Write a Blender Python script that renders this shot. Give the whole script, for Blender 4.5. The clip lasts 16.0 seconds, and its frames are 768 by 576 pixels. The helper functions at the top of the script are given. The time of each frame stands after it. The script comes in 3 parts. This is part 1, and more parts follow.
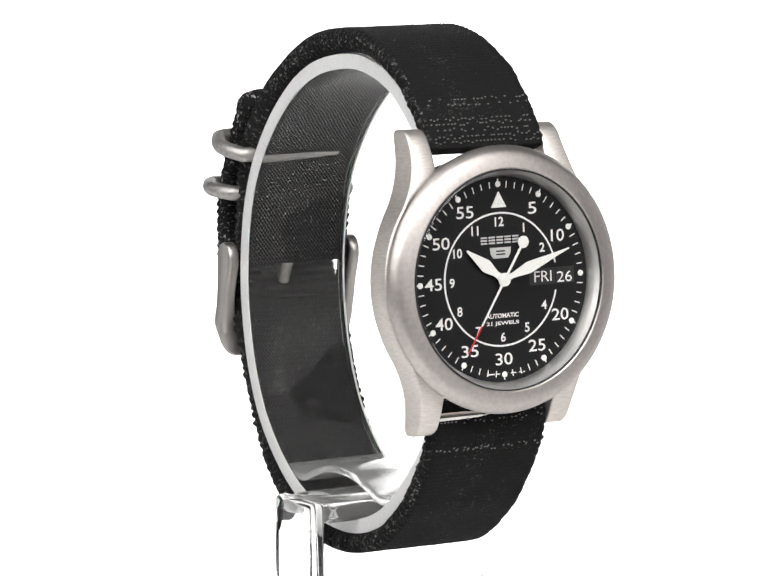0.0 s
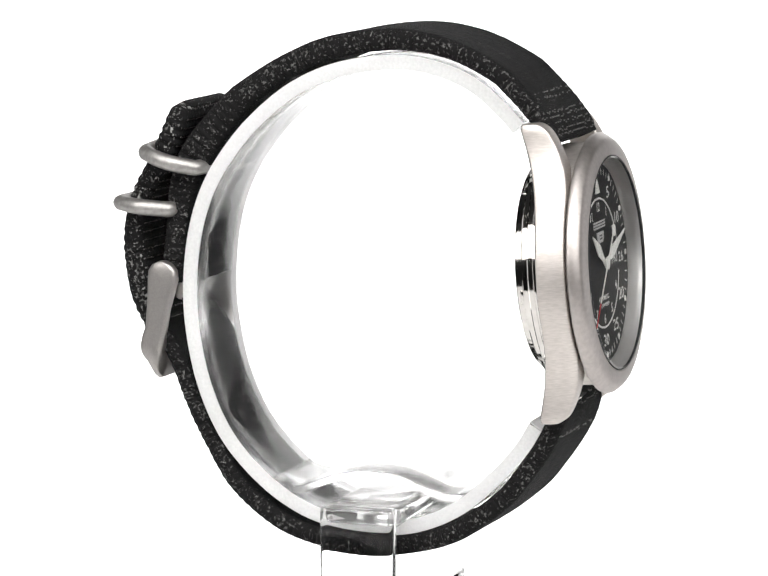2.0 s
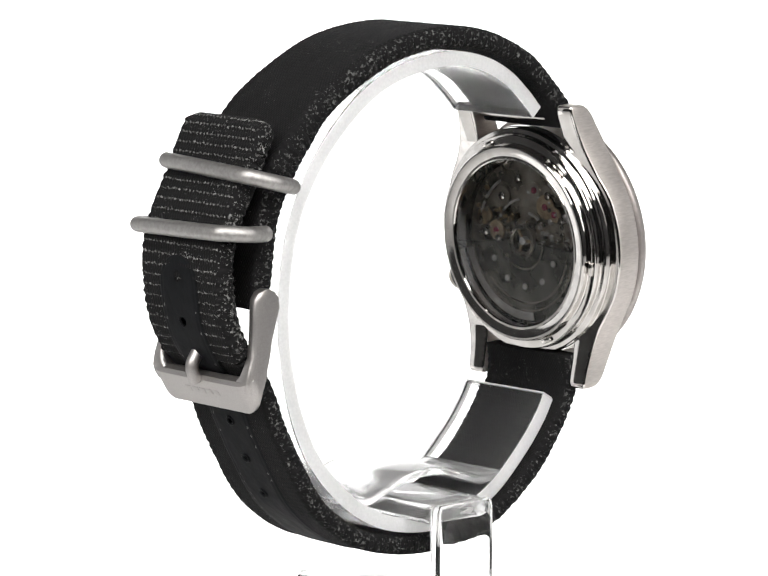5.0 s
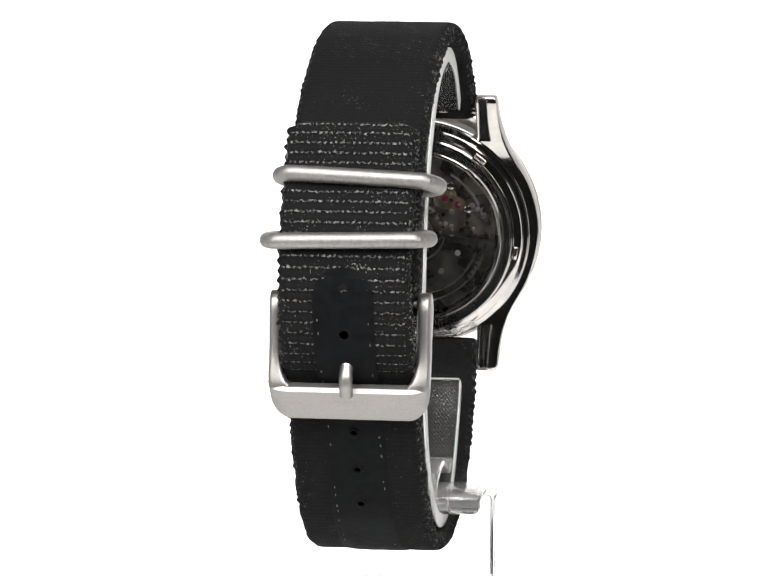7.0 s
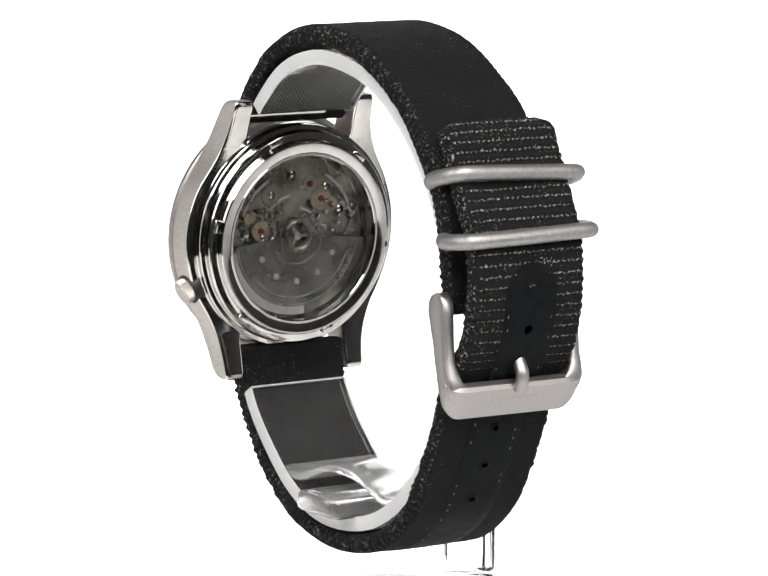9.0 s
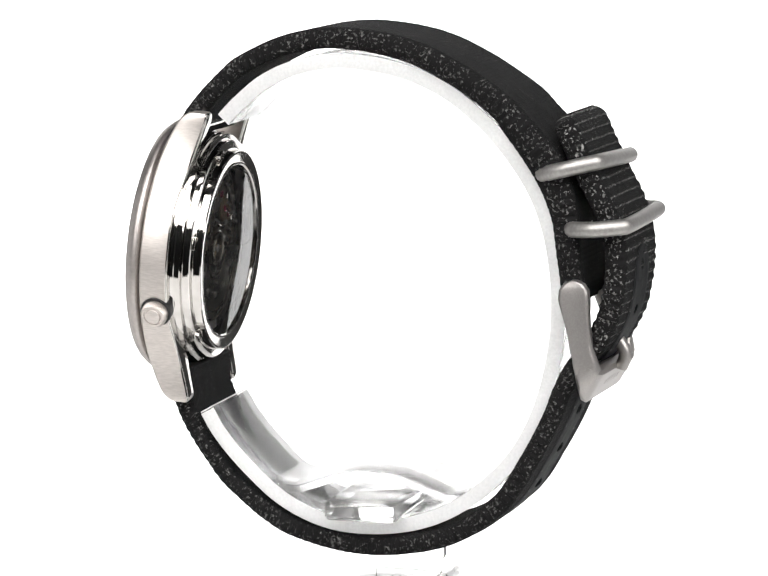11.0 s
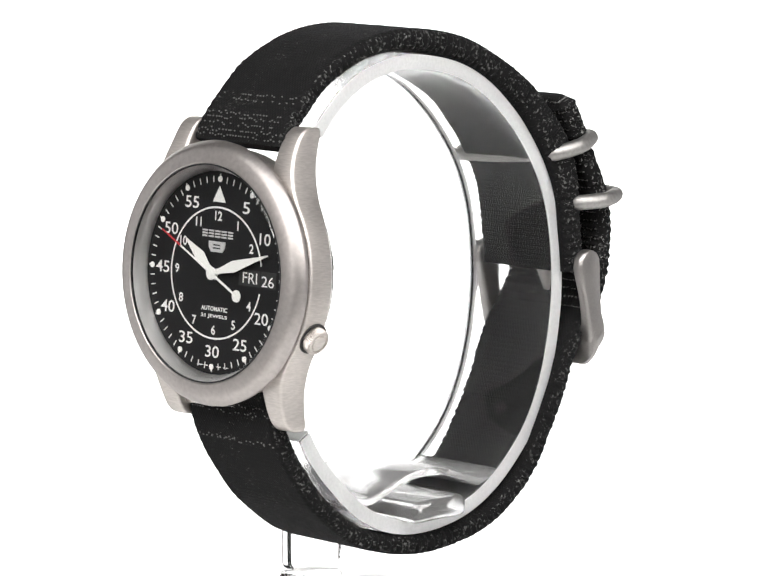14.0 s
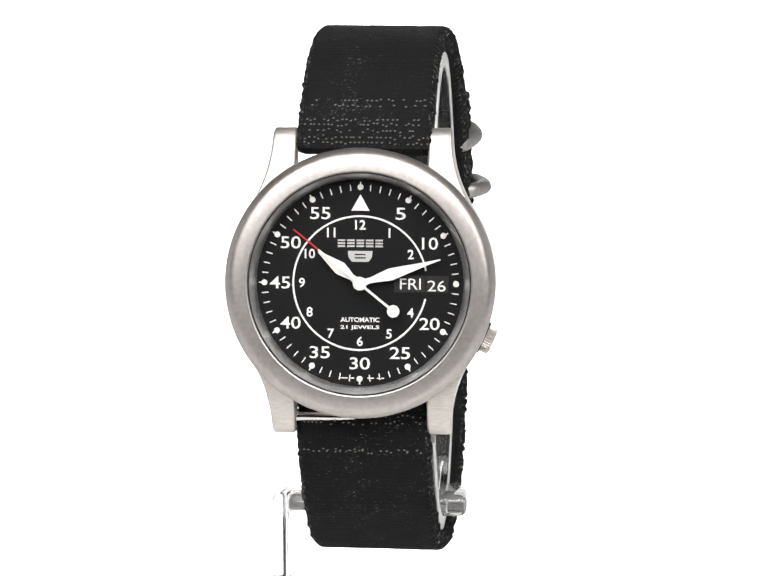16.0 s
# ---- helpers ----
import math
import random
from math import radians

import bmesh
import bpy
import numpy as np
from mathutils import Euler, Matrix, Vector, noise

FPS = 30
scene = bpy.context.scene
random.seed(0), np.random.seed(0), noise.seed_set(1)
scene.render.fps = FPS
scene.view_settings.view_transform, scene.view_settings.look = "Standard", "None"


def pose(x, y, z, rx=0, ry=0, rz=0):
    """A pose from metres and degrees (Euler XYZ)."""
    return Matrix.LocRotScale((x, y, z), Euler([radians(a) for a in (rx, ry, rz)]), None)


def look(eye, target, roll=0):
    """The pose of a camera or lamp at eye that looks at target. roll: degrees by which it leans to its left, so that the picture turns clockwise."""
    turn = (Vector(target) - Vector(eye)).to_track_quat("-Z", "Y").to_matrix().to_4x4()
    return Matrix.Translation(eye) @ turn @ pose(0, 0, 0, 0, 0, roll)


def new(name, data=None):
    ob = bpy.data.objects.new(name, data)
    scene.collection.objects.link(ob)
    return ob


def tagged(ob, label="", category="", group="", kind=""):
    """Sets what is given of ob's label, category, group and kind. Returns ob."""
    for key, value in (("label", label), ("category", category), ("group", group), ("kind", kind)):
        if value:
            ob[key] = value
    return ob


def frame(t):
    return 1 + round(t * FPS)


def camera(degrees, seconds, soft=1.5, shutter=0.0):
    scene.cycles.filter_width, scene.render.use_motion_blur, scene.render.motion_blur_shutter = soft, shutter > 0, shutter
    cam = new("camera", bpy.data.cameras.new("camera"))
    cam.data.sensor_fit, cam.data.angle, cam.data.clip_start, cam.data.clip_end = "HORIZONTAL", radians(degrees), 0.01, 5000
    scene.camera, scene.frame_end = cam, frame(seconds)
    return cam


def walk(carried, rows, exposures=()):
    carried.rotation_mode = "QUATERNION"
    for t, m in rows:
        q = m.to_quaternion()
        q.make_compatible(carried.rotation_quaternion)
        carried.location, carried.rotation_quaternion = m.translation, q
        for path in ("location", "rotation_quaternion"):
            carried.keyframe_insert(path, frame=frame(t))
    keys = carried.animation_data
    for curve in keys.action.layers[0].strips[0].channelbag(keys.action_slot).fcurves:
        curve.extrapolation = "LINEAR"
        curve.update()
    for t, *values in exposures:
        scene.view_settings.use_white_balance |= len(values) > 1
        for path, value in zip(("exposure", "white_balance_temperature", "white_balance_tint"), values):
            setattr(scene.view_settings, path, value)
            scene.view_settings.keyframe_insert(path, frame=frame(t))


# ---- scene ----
# Camera: stands still, looks slightly down at the turning watch.
MM = 0.001
H = 51.5            # height of the dial's centre over the table, mm
cam = camera(11.18, 16.0, soft=1.5)
CAM = pose(0, -0.56825, (74.58 + H) * MM, 90 - 7.997, 0, 0.045)
walk(cam, [(0, CAM), (16, CAM)])


def turn(t):
    """The turntable's angle in degrees."""
    return 31.36 + 20.29 * t


# ---- light ----
world = bpy.data.worlds.new("studio_air")
scene.world = world
world.use_nodes = True
world.node_tree.nodes["Background"].inputs[0].default_value = (1, 1, 1, 1)
world.node_tree.nodes["Background"].inputs[1].default_value = 0.05


def softbox(name, eye, target, size, watts, colour=(1, 1, 1)):
    la = bpy.data.lights.new(name, "AREA")
    la.shape, la.size, la.size_y, la.energy, la.color = "RECTANGLE", size[0], size[1], watts, colour
    ob = new(name, la)
    ob.matrix_world = look(eye, target)
    return ob


softbox("top_softbox", (0, -0.72, 0.88), (0, 0, 0.04), (1.5, 0.8), 25, (1, 0.985, 0.965))
softbox("side_softbox_a", (-0.8, -0.75, 0.55), (0, 0, 0.05), (0.45, 0.6), 5, (1, 0.98, 0.96))
softbox("side_softbox_b", (0.8, -0.75, 0.55), (0, 0, 0.05), (0.45, 0.6), 5, (1, 0.98, 0.96))
# dim diffusers beside the backdrop, mirrored in the crystal and the case back
softbox("rear_diffuser_a", (-0.69, 0.29, 0.05), (0, 0, 0.05), (0.34, 0.66), 0.75)
softbox("rear_diffuser_b", (0.69, 0.29, 0.05), (0, 0, 0.05), (0.34, 0.66), 0.75)


# ---- materials ----
def material(name, colour=(0.8, 0.8, 0.8), rough=0.5, metal=0.0, **more):
    m = bpy.data.materials.new(name)
    m.use_nodes = True
    b = m.node_tree.nodes["Principled BSDF"]
    b.inputs["Base Color"].default_value = (*colour, 1)
    b.inputs["Roughness"].default_value = rough
    b.inputs["Metallic"].default_value = metal
    for key, value in more.items():
        b.inputs[key.replace("_", " ")].default_value = value
    return m


def add_noise(m, scale, low, high, bump=0.0, stretch=(1, 1, 1), rough=None, detail=6, distance=0.0001, coord="Object"):
    """Mottles a material's colour between two values, with bump and roughness from the same noise."""
    nt = m.node_tree
    b = nt.nodes["Principled BSDF"]
    tc, mp = nt.nodes.new("ShaderNodeTexCoord"), nt.nodes.new("ShaderNodeMapping")
    mp.inputs["Scale"].default_value = stretch
    no, ra = nt.nodes.new("ShaderNodeTexNoise"), nt.nodes.new("ShaderNodeValToRGB")
    no.inputs["Scale"].default_value, no.inputs["Detail"].default_value = scale, detail
    ra.color_ramp.elements[0].color, ra.color_ramp.elements[1].color = (*low, 1), (*high, 1)
    ra.color_ramp.elements[0].position, ra.color_ramp.elements[1].position = 0.35, 0.68
    nt.links.new(tc.outputs[coord], mp.inputs[0])
    nt.links.new(mp.outputs[0], no.inputs["Vector"])
    nt.links.new(no.outputs[0], ra.inputs[0])
    nt.links.new(ra.outputs[0], b.inputs["Base Color"])
    if rough:
        mr = nt.nodes.new("ShaderNodeMapRange")
        mr.inputs[3].default_value, mr.inputs[4].default_value = rough
        nt.links.new(no.outputs[0], mr.inputs[0])
        nt.links.new(mr.outputs[0], b.inputs["Roughness"])
    if bump:
        bu = nt.nodes.new("ShaderNodeBump")
        bu.inputs["Strength"].default_value, bu.inputs["Distance"].default_value = bump, distance
        nt.links.new(no.outputs[0], bu.inputs["Height"])
        nt.links.new(bu.outputs[0], b.inputs["Normal"])
    return m


STEEL = add_noise(material("brushed_steel", (0.62, 0.58, 0.55), 0.34, 1), 900, (0.54, 0.505, 0.478), (0.65, 0.61, 0.582), 0.12, (1, 1, 6), (0.44, 0.56), distance=0.00004)
BEZEL = add_noise(material("fine_brushed_bezel_steel", (0.5, 0.47, 0.45), 0.42, 1), 1400, (0.42, 0.39, 0.375), (0.49, 0.458, 0.442), 0.1, (1, 1, 1), (0.4, 0.5), distance=0.00004)
RING = add_noise(material("bright_flange_steel", (0.78, 0.77, 0.76), 0.22, 1), 900, (0.8, 0.79, 0.78), (0.88, 0.87, 0.86), 0.0, (1, 1, 1), (0.34, 0.46))
BLASTED = add_noise(material("bead_blasted_steel", (0.5, 0.48, 0.46), 0.42, 1), 5200, (0.36, 0.343, 0.332), (0.42, 0.402, 0.39), 0.12, (1, 1, 1), (0.36, 0.5), distance=0.00005)
WIRE = add_noise(material("dull_grey_steel", (0.36, 0.35, 0.34), 0.4, 1), 1800, (0.33, 0.32, 0.31), (0.42, 0.41, 0.4), 0.15, (1, 1, 1), (0.46, 0.58), distance=0.00004)
POLISH = add_noise(material("polished_steel", (0.64, 0.62, 0.6), 0.1, 1), 500, (0.56, 0.54, 0.52), (0.68, 0.66, 0.64), 0.0, (1, 1, 1), (0.05, 0.1))
SATIN = add_noise(material("satin_steel", (0.55, 0.54, 0.53), 0.28, 1), 700, (0.5, 0.49, 0.48), (0.6, 0.59, 0.58), 0.0, (1, 1, 1), (0.28, 0.3))
GASKET_AND_SHADE = material("black_gasket_and_shade", (0.012, 0.012, 0.013), 0.5)
DIAL = add_noise(material("black_dial_lacquer", (0.007, 0.007, 0.008), 0.5, 0, Specular_IOR_Level=0.2), 3000, (0.006, 0.006, 0.0065), (0.009, 0.009, 0.0095), 0.1, (1, 1, 1), (0.4, 0.5), distance=0.00002)
WINDOW = material("black_date_disc", (0.0085, 0.0085, 0.0085), 0.5)
PRINT = add_noise(material("white_dial_print", (0.82, 0.82, 0.8), 0.6), 4000, (0.78, 0.78, 0.76), (0.86, 0.86, 0.84))
GREYPRINT = material("silver_dial_print", (0.5, 0.5, 0.5), 0.45)
LUME = add_noise(material("white_lume_paint", (0.84, 0.84, 0.8), 0.6), 3500, (0.8, 0.8, 0.77), (0.88, 0.88, 0.85))
RED = material("red_paint", (0.55, 0.02, 0.03), 0.45)


def clear_pane(name, gloss):
    m = bpy.data.materials.new(name)
    m.use_nodes = True
    nt = m.node_tree
    nt.nodes.remove(nt.nodes["Principled BSDF"])
    out, tr = nt.nodes["Material Output"], nt.nodes.new("ShaderNodeBsdfTransparent")
    if not gloss:
        nt.links.new(tr.outputs[0], out.inputs[0])
        return m
    gl, fr, mx = nt.nodes.new("ShaderNodeBsdfGlossy"), nt.nodes.new("ShaderNodeFresnel"), nt.nodes.new("ShaderNodeMixShader")
    gl.inputs["Roughness"].default_value, fr.inputs["IOR"].default_value = 0.02, 1.55
    nt.links.new(fr.outputs[0], mx.inputs[0])
    nt.links.new(tr.outputs[0], mx.inputs[1])
    nt.links.new(gl.outputs[0], mx.inputs[2])
    nt.links.new(mx.outputs[0], out.inputs[0])
    return m


GLASS, CLEAR = clear_pane("hardened_crystal", True), clear_pane("crystal_body", False)
FROST = add_noise(material("sawn_acrylic_edge", (0.9, 0.9, 0.9), 0.45, 0, Transmission_Weight=0.6, IOR=1.2), 2600, (0.82, 0.82, 0.82), (0.93, 0.93, 0.93), 0.2, (1, 1, 1), (0.5, 0.65), distance=0.00005)

ACRYLIC = add_noise(material("clear_acrylic", (1, 1, 1), 0.02, 0, Transmission_Weight=1.0, IOR=1.36), 400, (0.97, 0.97, 0.97), (1, 1, 1), 0.0, (1, 1, 1), (0.0, 0.04))
CUFF = add_noise(material("clear_acrylic_sheet", (1, 1, 1), 0.05, 0, Transmission_Weight=0.985, IOR=1.18), 400, (0.95, 0.95, 0.95), (1, 1, 1), 0.0, (1, 1, 1), (0.12, 0.2))
SCUFFED = add_noise(material("worn_clear_acrylic", (0.98, 0.98, 0.98), 0.1, 0, Transmission_Weight=0.92, IOR=1.4), 500, (0.95, 0.95, 0.95), (1, 1, 1), 0.05, (1, 1, 1), (0.03, 0.1), distance=0.00005)
MILKY = add_noise(material("scuffed_acrylic", (0.97, 0.97, 0.97), 0.15, 0, Transmission_Weight=0.9, IOR=1.33), 500, (0.93, 0.93, 0.93), (1, 1, 1), 0.05, (1, 1, 1), (0.08, 0.2), distance=0.00005)
VINYL = add_noise(material("blue_black_vinyl", (0.007, 0.0075, 0.009), 0.7, 0, Specular_IOR_Level=0.09), 700, (0.0022, 0.0026, 0.0032), (0.0055, 0.006, 0.0072), 0.9, (1, 1, 1), (0.5, 0.72), distance=0.0001)
THREAD = add_noise(material("grey_black_thread", (0.06, 0.06, 0.058), 0.6), 3000, (0.03, 0.03, 0.03), (0.13, 0.13, 0.125))
BRASS = add_noise(material("gilt_brass", (0.2, 0.175, 0.14), 0.3, 1), 900, (0.3, 0.24, 0.17), (0.5, 0.41, 0.3))
RUBY = material("ruby_jewel", (0.1, 0.016, 0.03), 0.25)
MOVEMENT = add_noise(material("grey_movement_plate", (0.26, 0.25, 0.23), 0.34, 1), 300, (0.15, 0.138, 0.118), (0.38, 0.35, 0.305), 0.35, (1, 2, 1), (0.2, 0.36), distance=0.00003)
ROTOR = add_noise(material("dark_rotor_steel", (0.14, 0.14, 0.13), 0.32, 1), 250, (0.075, 0.074, 0.064), (0.2, 0.195, 0.172), 0.1, (1, 1, 1), (0.22, 0.34), distance=0.00003)
PAPER = add_noise(material("white_paper", (0.86, 0.86, 0.85), 0.8), 60, (0.85, 0.85, 0.845), (0.88, 0.88, 0.875), 0.05)
PLASTER = add_noise(material("dark_wall_paint", (0.05, 0.05, 0.05), 0.8), 20, (0.045, 0.045, 0.045), (0.055, 0.055, 0.055), 0.1)
# backdrop white comes from added emission, no lamp is aimed at it
GLOW = material("self_glowing_white_backdrop", (0.86, 0.86, 0.86), 0.8, 0, Emission_Color=(1, 1, 1, 1), Emission_Strength=1.25)


def nylon(name, rib, glint, worn_glint_grey):
    """Woven black nylon on UVs in mm (u across, v along): ribs of the given pitch, pale worn threads and painted
    thread glints.
    """
    m = material(name, (0.008, 0.008, 0.008), 0.85)
    nt = m.node_tree
    b = nt.nodes["Principled BSDF"]
    b.inputs["Specular IOR Level"].default_value = 0.13
    uv = nt.nodes.new("ShaderNodeUVMap")
    uv.uv_map = "mm"

    def node(kind, **ins):
        n = nt.nodes.new(kind)
        for k, v in ins.items():
            n.inputs[k].default_value = v
        return n

    def noise_at(sx, sy, detail=3):
        mp = node("ShaderNodeMapping")
        mp.inputs["Scale"].default_value = (sx, sy, 1)
        no = node("ShaderNodeTexNoise", Scale=1.0, Detail=detail)
        nt.links.new(uv.outputs[0], mp.inputs[0])
        nt.links.new(mp.outputs[0], no.inputs["Vector"])
        return no

    def maths(op, a, c):
        n = nt.nodes.new("ShaderNodeMath")
        n.operation = op
        for i, v in enumerate((a, c)):
            if isinstance(v, (int, float)):
                n.inputs[i].default_value = v
            else:
                nt.links.new(v, n.inputs[i])
        return n.outputs[0]

    sep = nt.nodes.new("ShaderNodeSeparateXYZ")
    nt.links.new(uv.outputs[0], sep.inputs[0])
    across = maths("SINE", maths("MULTIPLY", sep.outputs[0], 2 * math.pi / 0.55), 0)
    along = maths("SINE", maths("MULTIPLY", sep.outputs[1], 2 * math.pi / rib), 0)
    weave = maths("ADD", maths("MULTIPLY", across, along), maths("MULTIPLY", along, 0.8 if rib > 1 else 0.2))
    fuzz = noise_at(9, 9, 5)
    height = maths("ADD", weave, maths("MULTIPLY", fuzz.outputs[0], 1.5))
    bu = node("ShaderNodeBump", Strength=0.45, Distance=0.0001)
    nt.links.new(height, bu.inputs["Height"])
    nt.links.new(bu.outputs[0], b.inputs["Normal"])
    # pale worn threads and glints painted as colour: specks all over, and dashes along the ribs of the coarse weave
    tc = nt.nodes.new("ShaderNodeTexCoord")

    def speck(scale, detail):
        no = node("ShaderNodeTexNoise", Scale=scale, Detail=detail)
        nt.links.new(tc.outputs["Object"], no.inputs["Vector"])
        return no.outputs[0]
    patch = speck(160, 2)
    fine = speck(3900, 1.5)
    pale = maths("GREATER_THAN", maths("ADD", fine, maths("MULTIPLY", patch, 0.3)), glint)
    fray = maths("GREATER_THAN", maths("ADD", speck(2300, 2), maths("MULTIPLY", speck(420, 2), 0.3)), 0.752)
    rim = maths("GREATER_THAN", maths("ABSOLUTE", sep.outputs[0], 0), 8.75)
    pale = maths("MAXIMUM", pale, maths("MULTIPLY", rim, fray))
    if rib < 1:
        thread = maths("GREATER_THAN", noise_at(1.4, 3.6, 3).outputs[0], 0.66)
        worn = maths("GREATER_THAN", speck(150, 2), 0.55)
        pale = maths("MAXIMUM", pale, maths("MULTIPLY", thread, worn))
    if rib > 1:
        u = maths("ADD", sep.outputs[0], maths("MULTIPLY", noise_at(0.9, 0.69, 2).outputs[0], 1.3))
        v = maths("ADD", sep.outputs[1], maths("MULTIPLY", noise_at(1.6, 0.5, 3).outputs[0], 0.7))
        knot = maths("SINE", maths("MULTIPLY", u, 2 * math.pi / 0.8), 0)
        row = maths("SINE", maths("MULTIPLY", v, 2 * math.pi / rib), 0)
        lump = maths("ADD", maths("MULTIPLY", row, 3.0), maths("ADD", maths("MULTIPLY", knot, 0.35), maths("MULTIPLY", noise_at(3.2, 4.0, 3).outputs[0], 2.6)))
        dash = maths("GREATER_THAN", lump, 4.15)
        line = maths("GREATER_THAN", row, 0.6)
        inside = maths("LESS_THAN", maths("ABSOLUTE", sep.outputs[0], 0), 8.5)
        pale = maths("MAXIMUM", pale, maths("MULTIPLY", maths("MULTIPLY", dash, line), inside))
    mix = nt.nodes.new("ShaderNodeMix")
    mix.data_type = "RGBA"
    mix.inputs["A"].default_value, mix.inputs["B"].default_value = (0.0068, 0.0068, 0.0071, 1), (worn_glint_grey, worn_glint_grey, 0.97 * worn_glint_grey, 1)
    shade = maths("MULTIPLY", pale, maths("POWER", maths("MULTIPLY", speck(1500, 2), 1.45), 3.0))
    nt.links.new(shade, mix.inputs["Factor"])
    nt.links.new(mix.outputs["Result"], b.inputs["Base Color"])
    return m


NYLON = nylon("black_nylon_webbing", 0.75, 0.878, 0.135)
RIBBED = nylon("ribbed_black_nylon", 1.45, 0.865, 0.27)


# ---- tools ----
def part(name, bm, mat, parent, label="", m=None, smooth=True, auto=35):
    """Links a bmesh in mm as one mesh object under its parent, at the pose m."""
    me = bpy.data.meshes.new(name)
    bmesh.ops.recalc_face_normals(bm, faces=bm.faces)
    bm.transform(Matrix.Scale(MM, 4))
    if smooth:
        for f in bm.faces:
            f.smooth = True
        lim = radians(auto)
        for e in bm.edges:
            if len(e.link_faces) == 2 and e.calc_face_angle(0) > lim:
                e.smooth = False
    bm.to_mesh(me)
    bm.free()
    me.materials.append(mat)
    ob = new(name, me)
    ob.parent = parent
    if m is not None:
        ob.matrix_basis = m
    if label:
        tagged(ob, label)
    return ob


def thing(name, label, category, m=None):
    ob = new(name)
    ob.empty_display_size = 0.01
    if m is not None:
        ob.matrix_basis = m
    return tagged(ob, label, category)


def lathe(profile, n=128, bm=None):
    """A ring or disc from (radius, height) pairs round the axis that points at the viewer (-y)."""
    bm = bm or bmesh.new()
    rings = []
    for r, d in profile:
        if r < 1e-6:
            rings.append([bm.verts.new((0, -d, 0))])
        else:
            rings.append([bm.verts.new((r * math.cos(2 * math.pi * k / n), -d, r * math.sin(2 * math.pi * k / n))) for k in range(n)])
    for a, b in zip(rings, rings[1:]):
        for k in range(n):
            j = (k + 1) % n
            if len(a) == 1 and len(b) == 1:
                break
            if len(a) == 1:
                bm.faces.new((a[0], b[k], b[j]))
            elif len(b) == 1:
                bm.faces.new((a[k], a[j], b[0]))
            else:
                bm.faces.new((a[k], a[j], b[j], b[k]))
    return bm


def loft(sections, closed=False, cap=True, bm=None):
    """Skins a row of closed sections with the same number of points."""
    bm = bm or bmesh.new()
    rows = [[bm.verts.new(p) for p in s] for s in sections]
    n = len(rows[0])
    pairs = list(zip(rows, rows[1:])) + ([(rows[-1], rows[0])] if closed else [])
    for a, b in pairs:
        for k in range(n):
            j = (k + 1) % n
            bm.faces.new((a[k], a[j], b[j], b[k]))
    if cap and not closed:
        bm.faces.new(rows[0][::-1])
        bm.faces.new(rows[-1])
    return bm


def rounded(w0, w1, h0, h1, r, n=3):
    """A rounded rectangle as (u, v) pairs, anticlockwise."""
    r = min(r, (w1 - w0) / 2 - 1e-4, (h1 - h0) / 2 - 1e-4)
    out = []
    for cx, cy, a0 in ((w1 - r, h1 - r, 0), (w0 + r, h1 - r, 90), (w0 + r, h0 + r, 180), (w1 - r, h0 + r, 270)):
        for k in range(n + 1):
            a = radians(a0 + 90 * k / n)
            out.append((cx + r * math.cos(a), cy + r * math.sin(a)))
    return out


def spline(points, step):
    """Points every step mm along a smooth curve through the given ones, with their tangents."""
    p = [np.array(q, float) for q in points]
    p = [2 * p[0] - p[1]] + p + [2 * p[-1] - p[-2]]
    fine = []
    for i in range(1, len(p) - 2):
        a, b, c, d = p[i - 1:i + 3]
        for u in np.linspace(0, 1, 40, endpoint=False):
            fine.append(0.5 * (2 * b + (c - a) * u + (2 * a - 5 * b + 4 * c - d) * u * u + (3 * b - a - 3 * c + d) * u ** 3))
    fine.append(p[-2])
    fine = np.array(fine)
    s = np.r_[0, np.cumsum(np.linalg.norm(np.diff(fine, axis=0), axis=1))]
    at = np.linspace(0, s[-1], max(2, int(s[-1] / step) + 1))
    out = np.array([np.interp(at, s, fine[:, k]) for k in range(fine.shape[1])]).T
    tan = np.gradient(out, axis=0)
    tan /= np.linalg.norm(tan, axis=1)[:, None]
    return out, tan, at


def tube(points, r, step=0.4, n=14, closed=False, squash=1.0):
    """A round bar along a curve."""
    pts = list(points)
    if closed:
        pts = pts[-1:] + pts + pts[:2]
    path, tan, s = spline(pts, step)
    if closed:
        d0 = np.linalg.norm(path - np.array(points[0], float), axis=1)
        half = len(path) // 2
        i0, i1 = int(np.argmin(d0[:half])), half + int(np.argmin(d0[half:]))
        path, tan = path[i0:i1 - 1], tan[i0:i1 - 1]
    up = np.array((0, 0, 1.0)) if abs(tan[0][2]) < 0.9 else np.array((1.0, 0, 0))
    secs = []
    for p, t in zip(path, tan):
        side = np.cross(t, up)
        side /= np.linalg.norm(side)
        up = np.cross(side, t)
        secs.append([tuple(p + r * (math.cos(a) * side + squash * math.sin(a) * up)) for a in np.linspace(0, 2 * math.pi, n, endpoint=False)])
    return loft(secs, closed=closed)


